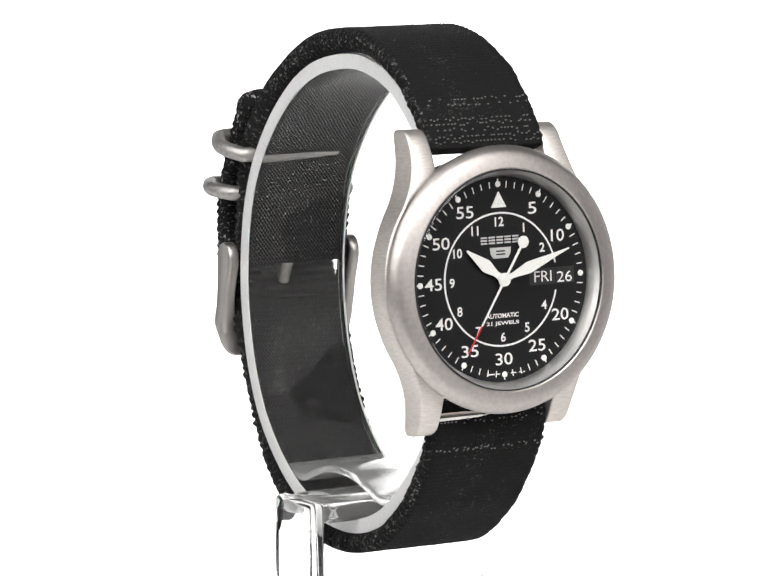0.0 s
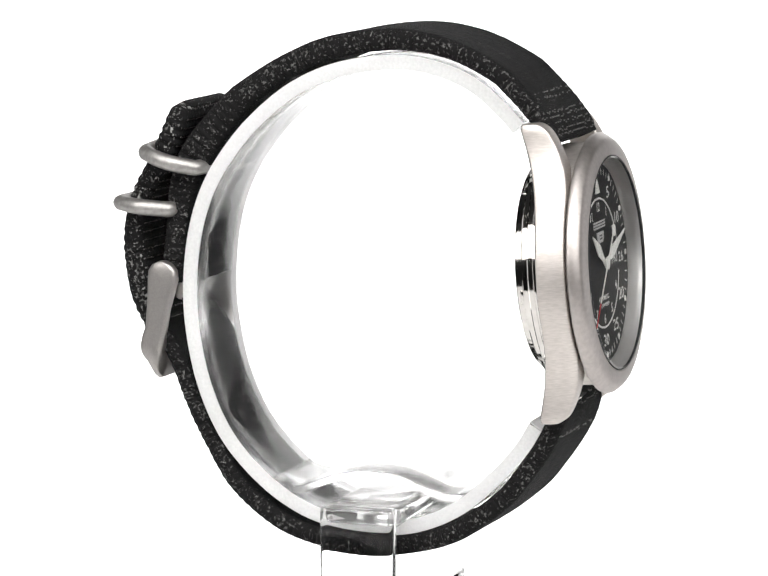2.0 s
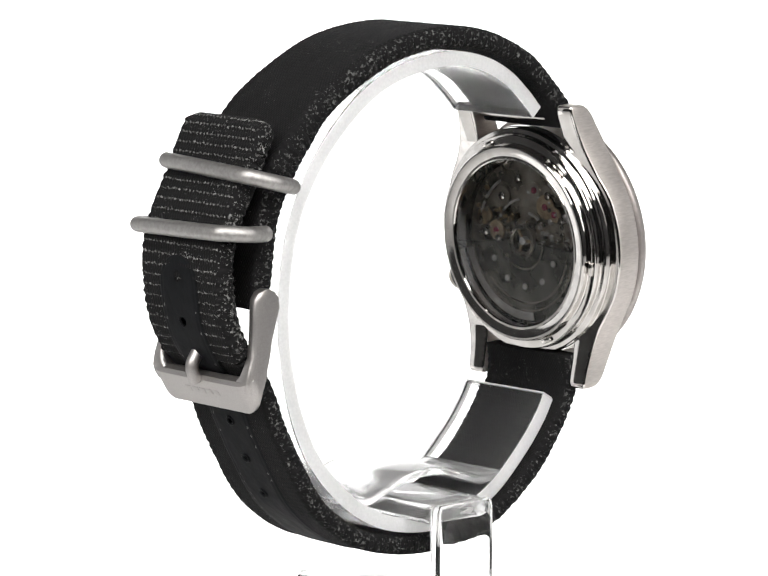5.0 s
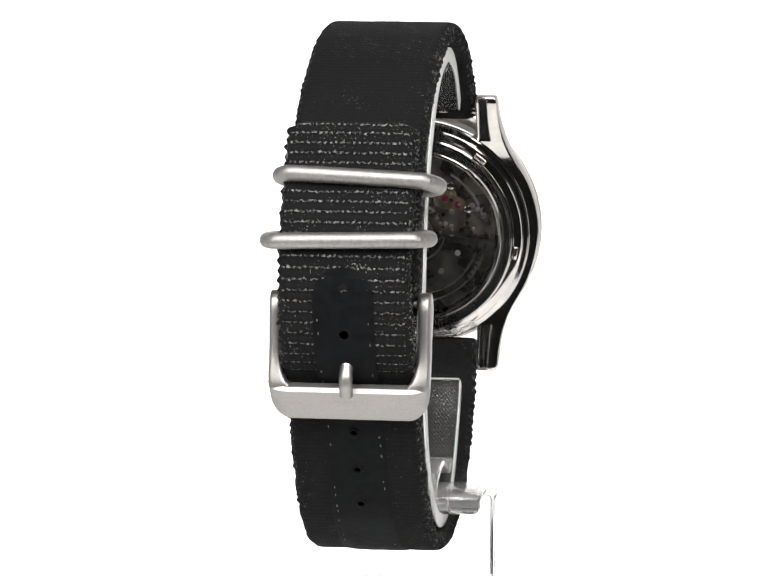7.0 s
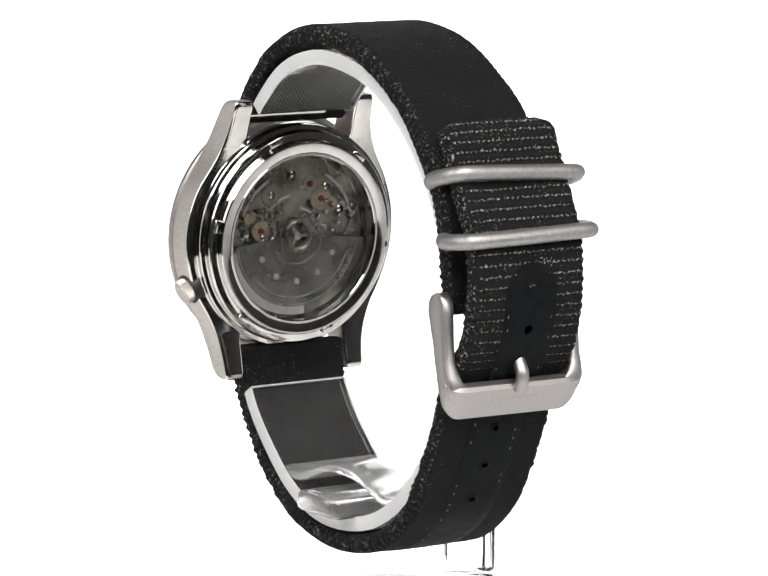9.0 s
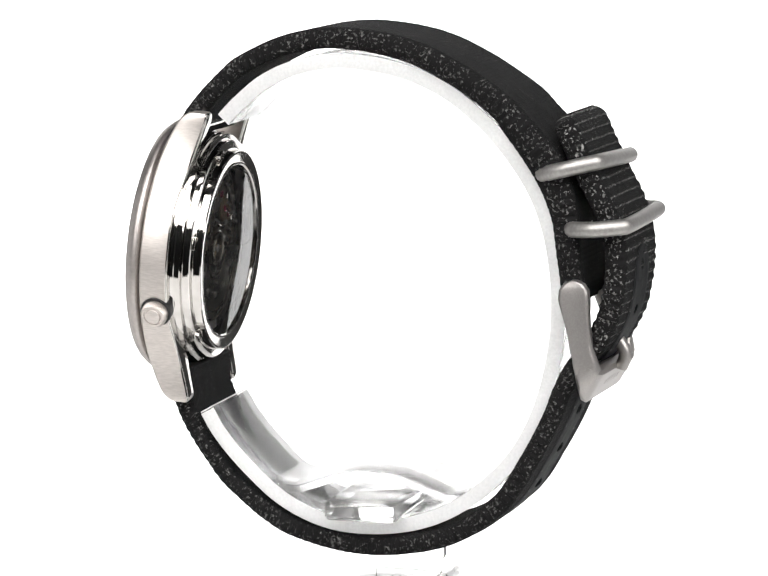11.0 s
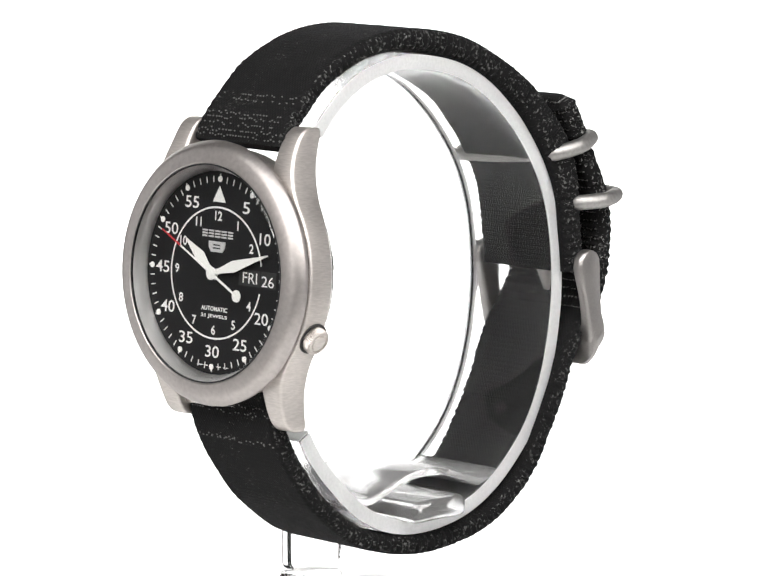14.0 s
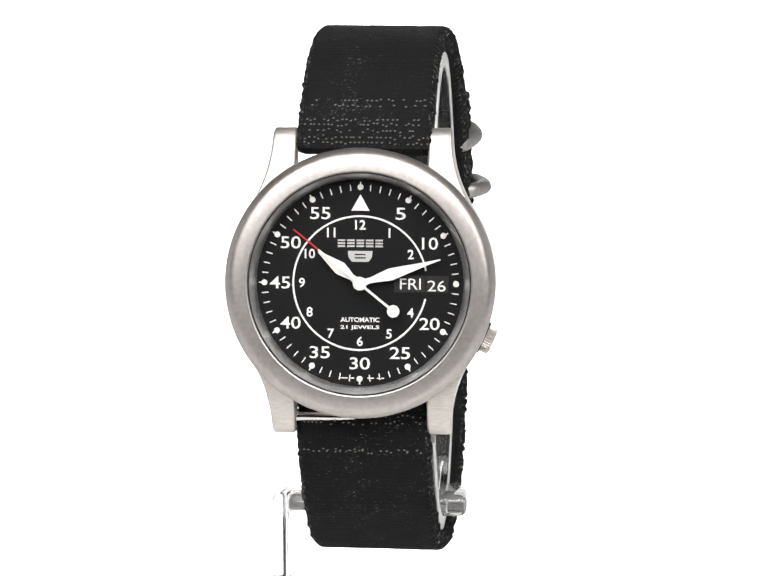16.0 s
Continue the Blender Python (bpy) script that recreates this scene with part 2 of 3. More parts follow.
def block(x0, x1, y0, y1, z0, z1, r=0.4, bm=None):
    """A box with bevelled edges."""
    one = bmesh.new()
    bmesh.ops.create_cube(one, size=1)
    one.transform(Matrix.Translation(((x0 + x1) / 2, (y0 + y1) / 2, (z0 + z1) / 2)) @ Matrix.Diagonal((x1 - x0, y1 - y0, z1 - z0, 1)))
    if r:
        bmesh.ops.bevel(one, geom=one.edges[:], offset=r, segments=3, profile=0.5, affect="EDGES")
    return one


def plate(outline, d0, d1):
    """A flat piece with the outline (x, z) pairs, between the depths d0 and d1 towards the viewer."""
    bm = bmesh.new()
    a = [bm.verts.new((x, -d0, z)) for x, z in outline]
    b = [bm.verts.new((x, -d1, z)) for x, z in outline]
    bm.faces.new(a)
    bm.faces.new(b)
    for k in range(len(a)):
        j = (k + 1) % len(a)
        bm.faces.new((a[k], a[j], b[j], b[k]))
    return bm


def disc_outline(x, z, r, n=20, a0=0, a1=360):
    full = a1 - a0 >= 360
    return [(x + r * math.cos(radians(a)), z + r * math.sin(radians(a))) for a in np.linspace(a0, a1, n, endpoint=not full)]


def words(text, x, z, height, d, width=None, bold=0.0):
    """Raised lettering, centred at (x, z), its capitals the given height in mm."""
    cu = bpy.data.curves.new("words", "FONT")
    cu.body, cu.align_x, cu.align_y, cu.size, cu.extrude, cu.offset, cu.resolution_u = text, "LEFT", "BOTTOM_BASELINE", 1.0, 0.0, bold, 4
    tmp = new("words", cu)
    bpy.context.view_layer.update()
    me = bpy.data.meshes.new_from_object(tmp)
    bm = bmesh.new()
    bm.from_mesh(me)
    bpy.data.objects.remove(tmp)
    bpy.data.curves.remove(cu)
    bpy.data.meshes.remove(me)
    xs, ys = [v.co.x for v in bm.verts], [v.co.y for v in bm.verts]
    cx, cy = (min(xs) + max(xs)) / 2, (min(ys) + max(ys)) / 2
    k = height / (max(ys) - min(ys))
    kx = k if width is None else width / (max(xs) - min(xs))
    for v in bm.verts:
        v.co = (x + (v.co.x - cx) * kx, -d, z + (v.co.y - cy) * k)
    flip = [f for f in bm.faces if f.normal.y > 0]
    bmesh.ops.reverse_faces(bm, faces=flip)
    return bm


# ---- the studio ----
def build_studio():
    # white wall behind with emission in place of lamps, and the small white turntable head that carries the stand
    tagged(part("backdrop", block(-500, 500, 900, 920, -298, 520, r=0), GLOW, None, "plain white backdrop panel with its own added glow"), kind="structure", category="backdrop")
    head = lathe([(0, 0), (7.2, 0), (7.5, -0.3), (7.5, -6), (6, -8), (6, -298), (0, -298)], 96)
    head.transform(Matrix.Rotation(radians(-90), 4, "X"))
    turntable = tagged(part("turntable", head, PAPER, None, "small white turntable head on a slim column"), category="turntable")
    tagged(part("table", block(-1590, 1590, -740, 899, -340, -299, r=0), PAPER, None, "wide white studio table under the turntable"), kind="structure", category="table")
    # the room around it
    for nm, box in (("wall_north", (-1600, 1600, 1000, 1100, -900, 1700)), ("wall_south", (-1600, 1600, -2000, -1900, -900, 1700)), ("wall_west", (-1700, -1600, -2000, 1100, -900, 1700)), ("wall_east", (1600, 1700, -2000, 1100, -900, 1700)), ("ceiling", (-1700, 1700, -2000, 1100, 1700, 1800)), ("floor", (-1700, 1700, -2000, 1100, -1000, -900))):
        tagged(part(nm, block(*box, r=0), PLASTER, None, "plain dark grey studio " + nm.split("_")[0]), kind="structure", category=nm.split("_")[0])
    return turntable


# ---- the stand ----
def strip(path, half, thick, step=0.8, r=0.35):
    """A strip of rounded section along a (y, z) path, its width along x."""
    pts, tan, s = spline(path, step)
    sec = rounded(-half, half, -thick / 2, thick / 2, r)
    return loft([[(u, p[0] - t[1] * v, p[1] + t[0] * v) for u, v in sec] for p, t in zip(pts, tan)])


def build_stand():
    st = thing("display_stand", "clear acrylic watch stand with curved cuff and foot", "stand")
    part("base", plate_z([(-16.4, -6), (-14, -8.6), (11.5, -8.6), (14.2, -5), (14.2, 4.5), (11.5, 7.6), (-14, 7.6), (-16.4, 5)], -51.47, -48.7), ACRYLIC, st)
    part("post", block(-16.4, -14.1, -6.2, 5.0, -48.6, -34.9, 0.8), ACRYLIC, st)
    part("bar", block(-14.0, 12.0, -6.4, 4.6, -38.0, -34.9, 1.0), SCUFFED, st)
    ring = [(-22.3, 19.7), (-19.9, 22.2), (-15.8, 25.5), (-10.6, 27.7), (-4, 28.6), (4.6, 27.3), (11.3, 24.4), (17.0, 19.9), (21.3, 15.0), (24.5, 9.8), (26.5, 4), (27.5, -3), (27.4, -10), (25.9, -18), (23.2, -24.8), (19.5, -30), (13.8, -34.95), (7.4, -38.0), (-0.2, -39.2), (-7.2, -38.5), (-13.8, -35.5), (-19.7, -30.3), (-23.2, -26.2), (-25.0, -23.2)]
    part("cuff", strip(ring, 8.3, 2.2), CUFF, st)
    for x in (-8.42, 8.42):
        edge = strip(ring, 0.11, 2.15, r=0.05)
        edge.transform(Matrix.Translation((x, 0, 0)))
        part("cuff_edge", edge, FROST, st, "milky sawn edge of the acrylic cuff")
    end = block(-8.3, 8.3, -1.1, 1.1, -0.1, 0.1, 0.05)
    end.transform(Matrix.Translation((0, -25.1, -23.0)) @ Matrix.Rotation(radians(30), 4, "X"))
    part("cuff_edge", end, FROST, st, "milky sawn edge of the acrylic cuff")
    hump = [(-15.4, -33.6), (-14.2, -34.1), (-11.2, -34.2), (-7.5, -33.0), (-4, -31.9), (0, -31.6), (4, -32.0), (7.5, -33.2), (11, -34.4), (14.0, -34.0), (15.2, -33.4)]
    part("saddle", strip(hump, 8.2, 1.2), MILKY, st)
    return st


def plate_z(outline, z0, z1):
    bm = bmesh.new()
    a = [bm.verts.new((x, y, z0)) for x, y in outline]
    b = [bm.verts.new((x, y, z1)) for x, y in outline]
    bm.faces.new(a[::-1])
    bm.faces.new(b)
    for k in range(len(a)):
        j = (k + 1) % len(a)
        bm.faces.new((a[k], a[j], b[j], b[k]))
    bmesh.ops.bevel(bm, geom=bm.edges[:], offset=0.35, segments=2, profile=0.5, affect="EDGES")
    return bm


# ---- the watch ----
CASE = pose(0, -0.0328, 0, -4.3, 0, 2.5)   # the case leans back a little on the strap
LUG = 21.3


def case_width(z):
    z = abs(z)
    if z < 10.5:
        return math.sqrt(18.6 ** 2 - z * z)
    u = (z - 10.5) / (LUG - 10.5)
    return 12.45 + 2.9 * (1 - u) ** 2.3


def case_front(z):
    u = max(0, abs(z) - 10) / (LUG - 10)
    return -0.4 - 3.4 * u ** 2.2


def case_back(z):
    u = max(0, abs(z) - 6) / (LUG - 6)
    return -4.65 - 2.8 * u ** 1.6


def pane(ob, way):
    """Keeps the mirror gloss on a crystal's outer face and leaves the rest clear."""
    ob.data.materials.append(CLEAR)
    for f in ob.data.polygons:
        f.material_index = 0 if f.normal.y * way > 0.3 else 1
    ob.visible_shadow = False


def build_case(w):
    bm = bmesh.new()
    secs = []
    for z in np.linspace(-14.3, 14.3, 59):
        sec = rounded(-case_width(z), case_width(z), case_back(z), case_front(z), 0.4, 3)
        secs.append([(u, -v, z) for u, v in sec])
    loft(secs, bm=bm)
    lathe([(0, -0.5), (17.2, -0.5), (17.4, -0.8), (17.4, -4.2), (17.2, -4.45), (0, -4.45)], bm=bm)
    tips = np.r_[np.linspace(14.15, 19.4, 14), LUG - 1.5 + 1.5 * np.sin(np.linspace(0.1, math.pi / 2, 7))]
    for side, end in ((-1, 1), (1, 1), (-1, -1), (1, -1)):
        secs = []
        for z in tips:
            f, b, x1 = case_front(z), case_back(z), case_width(z)
            e = max(0, z - (LUG - 1.5)) / 1.5
            pinch = 1 - math.sqrt(max(0, 1 - e * e))
            m_, h_ = (f + b) / 2 - 0.25 * pinch, (f - b) / 2 * (1 - 0.45 * pinch)
            sec = rounded(9.15 + 0.3 * pinch, x1 - 0.3 * pinch, m_ - h_, m_ + h_, 0.45, 3)
            secs.append([(side * u, -v, end * z) for u, v in sec])
        lug = part("lug", loft(secs), STEEL, w, m=CASE)
        lug.data.materials.append(POLISH)
        for f in lug.data.polygons:
            if f.normal.y > 0.6:
                f.material_index = 1
    case = part("case", bm, STEEL, w, "brushed steel watch case body", CASE)
    case.data.materials.append(POLISH)
    for f in case.data.polygons:
        if f.normal.y > 0.6:
            f.material_index = 1
    # spring bars between the lugs
    for z in (18.9, -18.9):
        d = (case_front(z) + case_back(z)) / 2
        part("spring_bar", tube([(-9.3, -d, z), (0, -d, z), (9.3, -d, z)], 0.75, 2), POLISH, w, m=CASE)
    bez = lathe([(15.4, 0.1), (17.7, -0.35), (18.3, -0.1), (18.62, 0.12), (18.7, 0.45), (18.6, 0.8), (18.0, 1.6), (17.7, 1.86), (17.2, 2.05), (16.2, 2.28), (15.6, 2.36), (15.42, 2.25), (15.38, 1.4), (15.4, 0.1)], 160)
    part("bezel", bez, BEZEL, w, "domed brushed steel bezel", CASE)
    part("gasket", lathe([(15.22, 1.3), (15.37, 1.3), (15.37, 2.33), (15.22, 2.33), (15.22, 1.3)], 128), GASKET_AND_SHADE, w, m=CASE)
    part("rehaut", lathe([(14.3, 0.02), (15.2, 0.02), (15.2, 2.0), (15.17, 2.0), (14.8, 1.45), (14.72, 1.3), (14.3, 0.12), (14.3, 0.02)], 128), RING, w, "bright steel inner flange ring", CASE)
    cr = part("crystal", lathe([(0, 2.02), (15.2, 2.02), (15.2, 2.36), (15.02, 2.5), (0, 2.5)], 96), GLASS, w, "flat clear crystal", CASE)
    pane(cr, -1)
    # crown in its guard
    a = radians(-24)
    crown = bmesh.new()
    secs = []
    for h, r0 in ((17.0, 1.0), (18.1, 1.0), (18.15, 1.6), (18.3, 1.85), (19.75, 1.85), (20.0, 1.65), (20.03, 1.4), (19.85, 1.33), (19.85, 1.15), (20.05, 1.05), (20.08, 0.2)):
        secs.append([(h * math.cos(a) - (r0 + (0.09 * math.cos(36 * q) if r0 > 1.8 else 0)) * math.sin(q) * math.sin(a), 2.95 - (r0 + (0.09 * math.cos(36 * q) if r0 > 1.8 else 0)) * math.cos(q), h * math.sin(a) + (r0 + (0.09 * math.cos(36 * q) if r0 > 1.8 else 0)) * math.sin(q) * math.cos(a)) for q in np.linspace(0, 2 * math.pi, 144, endpoint=False)])
    part("crown", loft(secs, bm=crown), STEEL, w, "small knurled steel crown", CASE)
    # black ring added for the shadow in the recess round the crown
    ring = []
    for h, r0 in ((17.2, 2.3), (18.72, 2.3), (18.76, 2.1), (18.3, 1.0)):
        ring.append([(h * math.cos(a) - r0 * math.sin(q) * math.sin(a), 2.95 - r0 * math.cos(q), h * math.sin(a) + r0 * math.sin(q) * math.cos(a)) for q in np.linspace(0, 2 * math.pi, 40, endpoint=False)])
    part("crown_recess_shade", loft(ring), GASKET_AND_SHADE, w, "black ring standing in for the shaded recess round the crown", CASE)
    return case


def build_dial(w):
    dial = part("dial", lathe([(0, -0.35), (14.6, -0.35), (14.6, 0), (0, 0)], 96), DIAL, w, "black dial with white printed figures", CASE)
    up = 0.03
    for k in range(60):
        a = radians(6 * k)
        c, s = math.cos(a), math.sin(a)
        r0, r1, h = (12.75, 13.65, 0.075) if k % 5 else (13.3, 14.0, 0.09)
        if k == 15:
            continue
        part("minute_mark", plate([(r0 * s - h * c, r0 * c + h * s), (r0 * s + h * c, r0 * c - h * s), (r1 * s + h * c, r1 * c - h * s), (r1 * s - h * c, r1 * c + h * s)], 0, up), PRINT, dial, smooth=False)
        if k % 5 == 0:
            part("lume_dot", moved(lathe([(0.42, 0), (0.42, 0.1), (0.3, 0.14), (0, 0.14)], 20), 13.25 * s, 13.25 * c), LUME, dial)
    part("lume_dot", moved(lathe([(0.42, 0), (0.42, 0.1), (0.3, 0.14), (0, 0.14)], 20), 13.25, 0), LUME, dial)
    for k in range(1, 12):
        if k == 3:
            continue
        a = radians(30 * k)
        part("minute_figure", words(str(5 * k), 11.1 * math.sin(a), 11.1 * math.cos(a), 1.68, up, {1: 1.4, 2: 2.2}.get(k, 2.8), 0.008), PRINT, dial)
    part("lume_triangle", plate([(-1.27, 10.0), (1.27, 10.0), (0, 12.25)], 0, 0.12), LUME, dial, smooth=False)
    for k in range(1, 13):
        if k == 3:
            continue
        a = radians(30 * k)
        part("hour_figure", words(str(k), 8.05 * math.sin(a), 8.05 * math.cos(a), 1.32, up, None, 0.02), PRINT, dial)
    ring = bmesh.new()
    n = 120
    angles = [radians(q) for q in np.linspace(103, 439, n)]
    sec = [[(r * math.sin(q), -d, r * math.cos(q)) for r, d in ((9.12, 0), (9.38, 0), (9.38, up), (9.12, up))] for q in angles]
    part("hour_ring", loft(sec, bm=ring), PRINT, dial, smooth=False)
    # maker's mark and shield as plain shapes
    for k in range(5):
        x = -2.6 + 1.3 * k
        for z in (4.98, 5.38, 5.78):
            part("mark_bar", plate([(x - 0.52, z), (x + 0.52, z), (x + 0.52, z + 0.24), (x - 0.52, z + 0.24)], 0, 0.06), GREYPRINT, dial, smooth=False)
    part("mark_shield", plate([(-1.7, 4.45), (1.7, 4.45), (1.62, 3.6), (1.15, 2.95), (-1.15, 2.95), (-1.62, 3.6)], 0, 0.15), GREYPRINT, dial, smooth=False)
    part("mark_bar", plate([(-0.75, 3.4), (0.75, 3.4), (0.75, 3.6), (-0.75, 3.6)], 0.15, 0.17), GASKET_AND_SHADE, dial, smooth=False)
    part("mark_bar", plate([(-0.75, 3.85), (0.75, 3.85), (0.75, 4.05), (-0.75, 4.05)], 0.15, 0.17), GASKET_AND_SHADE, dial, smooth=False)
    part("dial_line", words("AUTOMATIC", 0, -5.05, 0.66, up, 5.4, 0.03), PRINT, dial)
    part("dial_line", words("21 JEWELS", 0, -6.15, 0.66, up, 5.4, 0.03), PRINT, dial)
    for x, l in ((-2.2, 1.1), (-1.0, 0.5), (1.5, 0.9), (2.6, 0.35), (3.2, 0.35)):
        part("small_print_bar", plate([(x - l / 2, -13.2), (x + l / 2, -13.2), (x + l / 2, -13.05), (x - l / 2, -13.05)], 0, up), PRINT, dial, smooth=False)
    # day and date windows
    for x0, x1, txt, xt in ((4.7, 8.95, "FRI", 6.95), (9.1, 12.2, "26", 10.55)):
        part("date_disc", plate([(x0, -1.1), (x1, -1.1), (x1, 1.1), (x0, 1.1)], 0, 0.012), WINDOW, dial, smooth=False)
        part("window_edge", plate([(x0, -1.2), (x1, -1.2), (x1, -1.1), (x0, -1.1)], 0, 0.03), GASKET_AND_SHADE, dial, smooth=False)
        part("date_words", words(txt, xt, -0.05 if txt == "FRI" else -0.3, 1.5, 0.03, 2.9 if txt == "FRI" else 2.5, 0.0), PRINT, dial)
    return dial


def moved(bm, x, z):
    bm.transform(Matrix.Translation((x, 0, z)))
    return bm


def hand_shape(points):
    return [(x, z) for z, x in points] + [(-x, z) for z, x in points[::-1]]


def build_hands(w):
    hour = part("hour_hand", plate(hand_shape([(-0.9, 0.5), (0.6, 0.5), (1.4, 0.42), (3.4, 0.95), (6.6, 0.25), (7.2, 0.12)]), 0.5, 0.62), LUME, w, "white hour hand", CASE)
    minute = part("minute_hand", plate(hand_shape([(-0.9, 0.45), (0.6, 0.45), (1.6, 0.38), (4.4, 0.85), (9.4, 0.28), (11.6, 0.08)]), 0.72, 0.84), LUME, w, "white minute hand", CASE)
    sec = lathe([(0, 0.92), (0.95, 0.92), (0.95, 1.04), (0.7, 1.1), (0, 1.1)], 32)
    for outline in (hand_shape([(0.8, 0.16), (7.4, 0.12)]), hand_shape([(-5.6, 0.17), (-0.8, 0.17)])):
        add(sec, plate(outline, 0.94, 1.02))
    add(sec, moved(lathe([(0, 0.94), (0.86, 0.94), (0.86, 1.04), (0, 1.06)], 28), 0, -6.0))
    second = part("second_hand", sec, LUME, w, "thin white second hand with round counterweight", CASE)
    part("red_tip", plate(hand_shape([(7.41, 0.12), (11.8, 0.09)]), 0.94, 1.02), RED, second, "red tip of the second hand", smooth=False)
    part("centre_cap", lathe([(0, 1.1), (0.45, 1.1), (0.45, 1.2), (0, 1.22)], 24), LUME, w, m=CASE)
    return hour, minute, second


def add(bm, other):
    """Joins another bmesh into bm."""
    me = bpy.data.meshes.new("tmp")
    other.to_mesh(me)
    other.free()
    bm.from_mesh(me)
    bpy.data.meshes.remove(me)
    return bm


def build_caseback(w):
    ring = lathe([(12.6, -7.6), (12.65, -8.3), (12.8, -8.45), (13.1, -8.45), (13.2, -8.36), (14.35, -8.6), (14.7, -8.58), (14.82, -8.45), (14.95, -7.5), (15.05, -7.38), (15.95, -7.3), (16.15, -7.22), (16.25, -7.05), (16.3, -6.35), (16.4, -6.25), (17.0, -6.15), (17.12, -6.0), (17.2, -5.3), (17.3, -5.2), (17.35, -4.4), (12.6, -4.4), (12.6, -7.6)], 160)
    back = part("case_back", ring, POLISH, w, "polished steel case back ring", CASE, auto=22)
    for k in range(6):
        a = radians(20 + 60 * k)
        slot = block(-1.0, 1.0, 7.1, 7.75, -0.1, 0.6, 0.12)
        slot.transform(Matrix.Rotation(a, 4, "Y") @ Matrix.Translation((0, 0, 15.2)))
        part("tool_lug", slot, POLISH, back)
    gl = part("back_glass", lathe([(0, -7.5), (12.3, -7.5), (12.58, -7.6), (12.58, -8.1), (9, -8.24), (5, -8.32), (0, -8.34)], 96), GLASS, w, "clear display window of the case back", CASE)
    pane(gl, 1)
    mv = part("movement", lathe([(0, -4.5), (12.45, -4.5), (12.45, -4.9), (0, -4.9)], 96), MOVEMENT, w, "dark grey automatic movement", CASE)

    def back_part(name, bm, mat, x=0, z=0):
        bm.transform(Matrix.Translation((x, 0, z)))
        return part(name, bm, mat, mv)
    # bridges, wheels, jewels and screws, seen from behind (x runs the other way)
    for nm, o in (("bridge", disc_outline(0, 0, 12.0, 40, 20, 150)), ("bridge", disc_outline(0, 0, 12.0, 34, 160, 250)), ("bridge", disc_outline(0, 0, 12.0, 34, 262, 372))):
        back_part(nm, plate(o, -5.4, -4.9), MOVEMENT)
    back_part("rotor", plate(disc_outline(0, 0, 12.2, 60, 185, 355) + disc_outline(0, 0, 2.6, 12, 355, 185), -6.3, -5.8), ROTOR)
    back_part("rotor_bearing", lathe([(1.9, -5.6), (1.9, -6.5), (2.2, -6.6), (2.5, -6.5), (2.5, -5.6), (1.9, -5.6)], 48), MOVEMENT)
    back_part("bearing_screw", lathe([(0, -5.5), (0.6, -5.5), (0.6, -6.45), (0, -6.6)], 24), SATIN)
    for a in (30, 150, 270):
        arm = block(-0.22, 0.22, 6.0, 6.3, 0.5, 1.95, 0.06)
        arm.transform(Matrix.Rotation(radians(a), 4, "Y"))
        back_part("bearing_spoke", arm, BRASS)
    for x, z, r, mat in ((4.6, 6.4, 1.7, MOVEMENT), (-4.4, 5.4, 1.9, BRASS), (-6.3, 4.4, 1.2, BRASS), (6.2, 1.0, 1.6, BRASS), (8.2, 3.2, 1.1, BRASS), (-2.3, 7.8, 1.2, MOVEMENT)):
        out = []
        teeth = int(r * 16)
        for k in range(teeth * 2):
            rr = r * (1.0 if k % 2 else 0.9)
            out.append((rr * math.cos(math.pi * k / teeth), rr * math.sin(math.pi * k / teeth)))
        back_part("gear_wheel", plate(out, -5.65, -5.4), mat, x, z)
    for x, z in ((4.6, 6.4), (5.8, -0.2), (4.0, -0.6), (-7.8, 3.6), (-5.2, 7.2), (8.6, 0.6), (1.0, 9.4)):
        back_part("screw", lathe([(0, -5.4), (0.62, -5.4), (0.62, -5.85), (0.4, -5.95), (0, -5.95)], 20), POLISH, x, z)
    for x, z in ((-4.4, 5.4), (-6.3, 4.4), (6.2, 1.0), (-2.3, 7.8)):
        back_part("jewel", lathe([(0, -5.5), (0.5, -5.5), (0.5, -5.8), (0, -5.8)], 18), RUBY, x, z)
    # small parts of the train between the bridges
    rng = random.Random(11)
    for k in range(64):
        a = radians(rng.gauss(28, 15) if k % 2 else rng.gauss(155, 13))
        r = rng.uniform(3.6, 11.0)
        x, z, q = r * math.cos(a), r * math.sin(a), rng.uniform(0.14, 0.45)
        back_part("pivot", lathe([(0, -5.3), (q, -5.3), (q, -5.7), (0.6 * q, -5.85), (0, -5.85)], 14), (SATIN, BRASS, POLISH, MOVEMENT)[k % 4], x, z)
    for a0, a1, r in ((30, 80, 6.4), (95, 150, 7.6), (20, 60, 10.2), (120, 168, 10.6), (100, 140, 4.4)):
        back_part("bridge_edge", plate(disc_outline(0, 0, r, 20, a0, a1) + disc_outline(0, 0, r - 0.35, 20, a1, a0), -5.6, -5.35), SATIN)
    back_part("rotor_rim", plate(disc_outline(0, 0, 12.15, 50, 262, 350) + disc_outline(0, 0, 10.95, 50, 350, 262), -6.4, -6.3), SATIN)
    for r in (10.8, 9.6, 4.4):
        back_part("rotor_ridge", plate(disc_outline(0, 0, r, 50, 188, 352) + disc_outline(0, 0, r - 0.22, 50, 352, 188), -6.42, -6.3), MOVEMENT)
    for k in range(5):
        a = radians(205 + 32 * k)
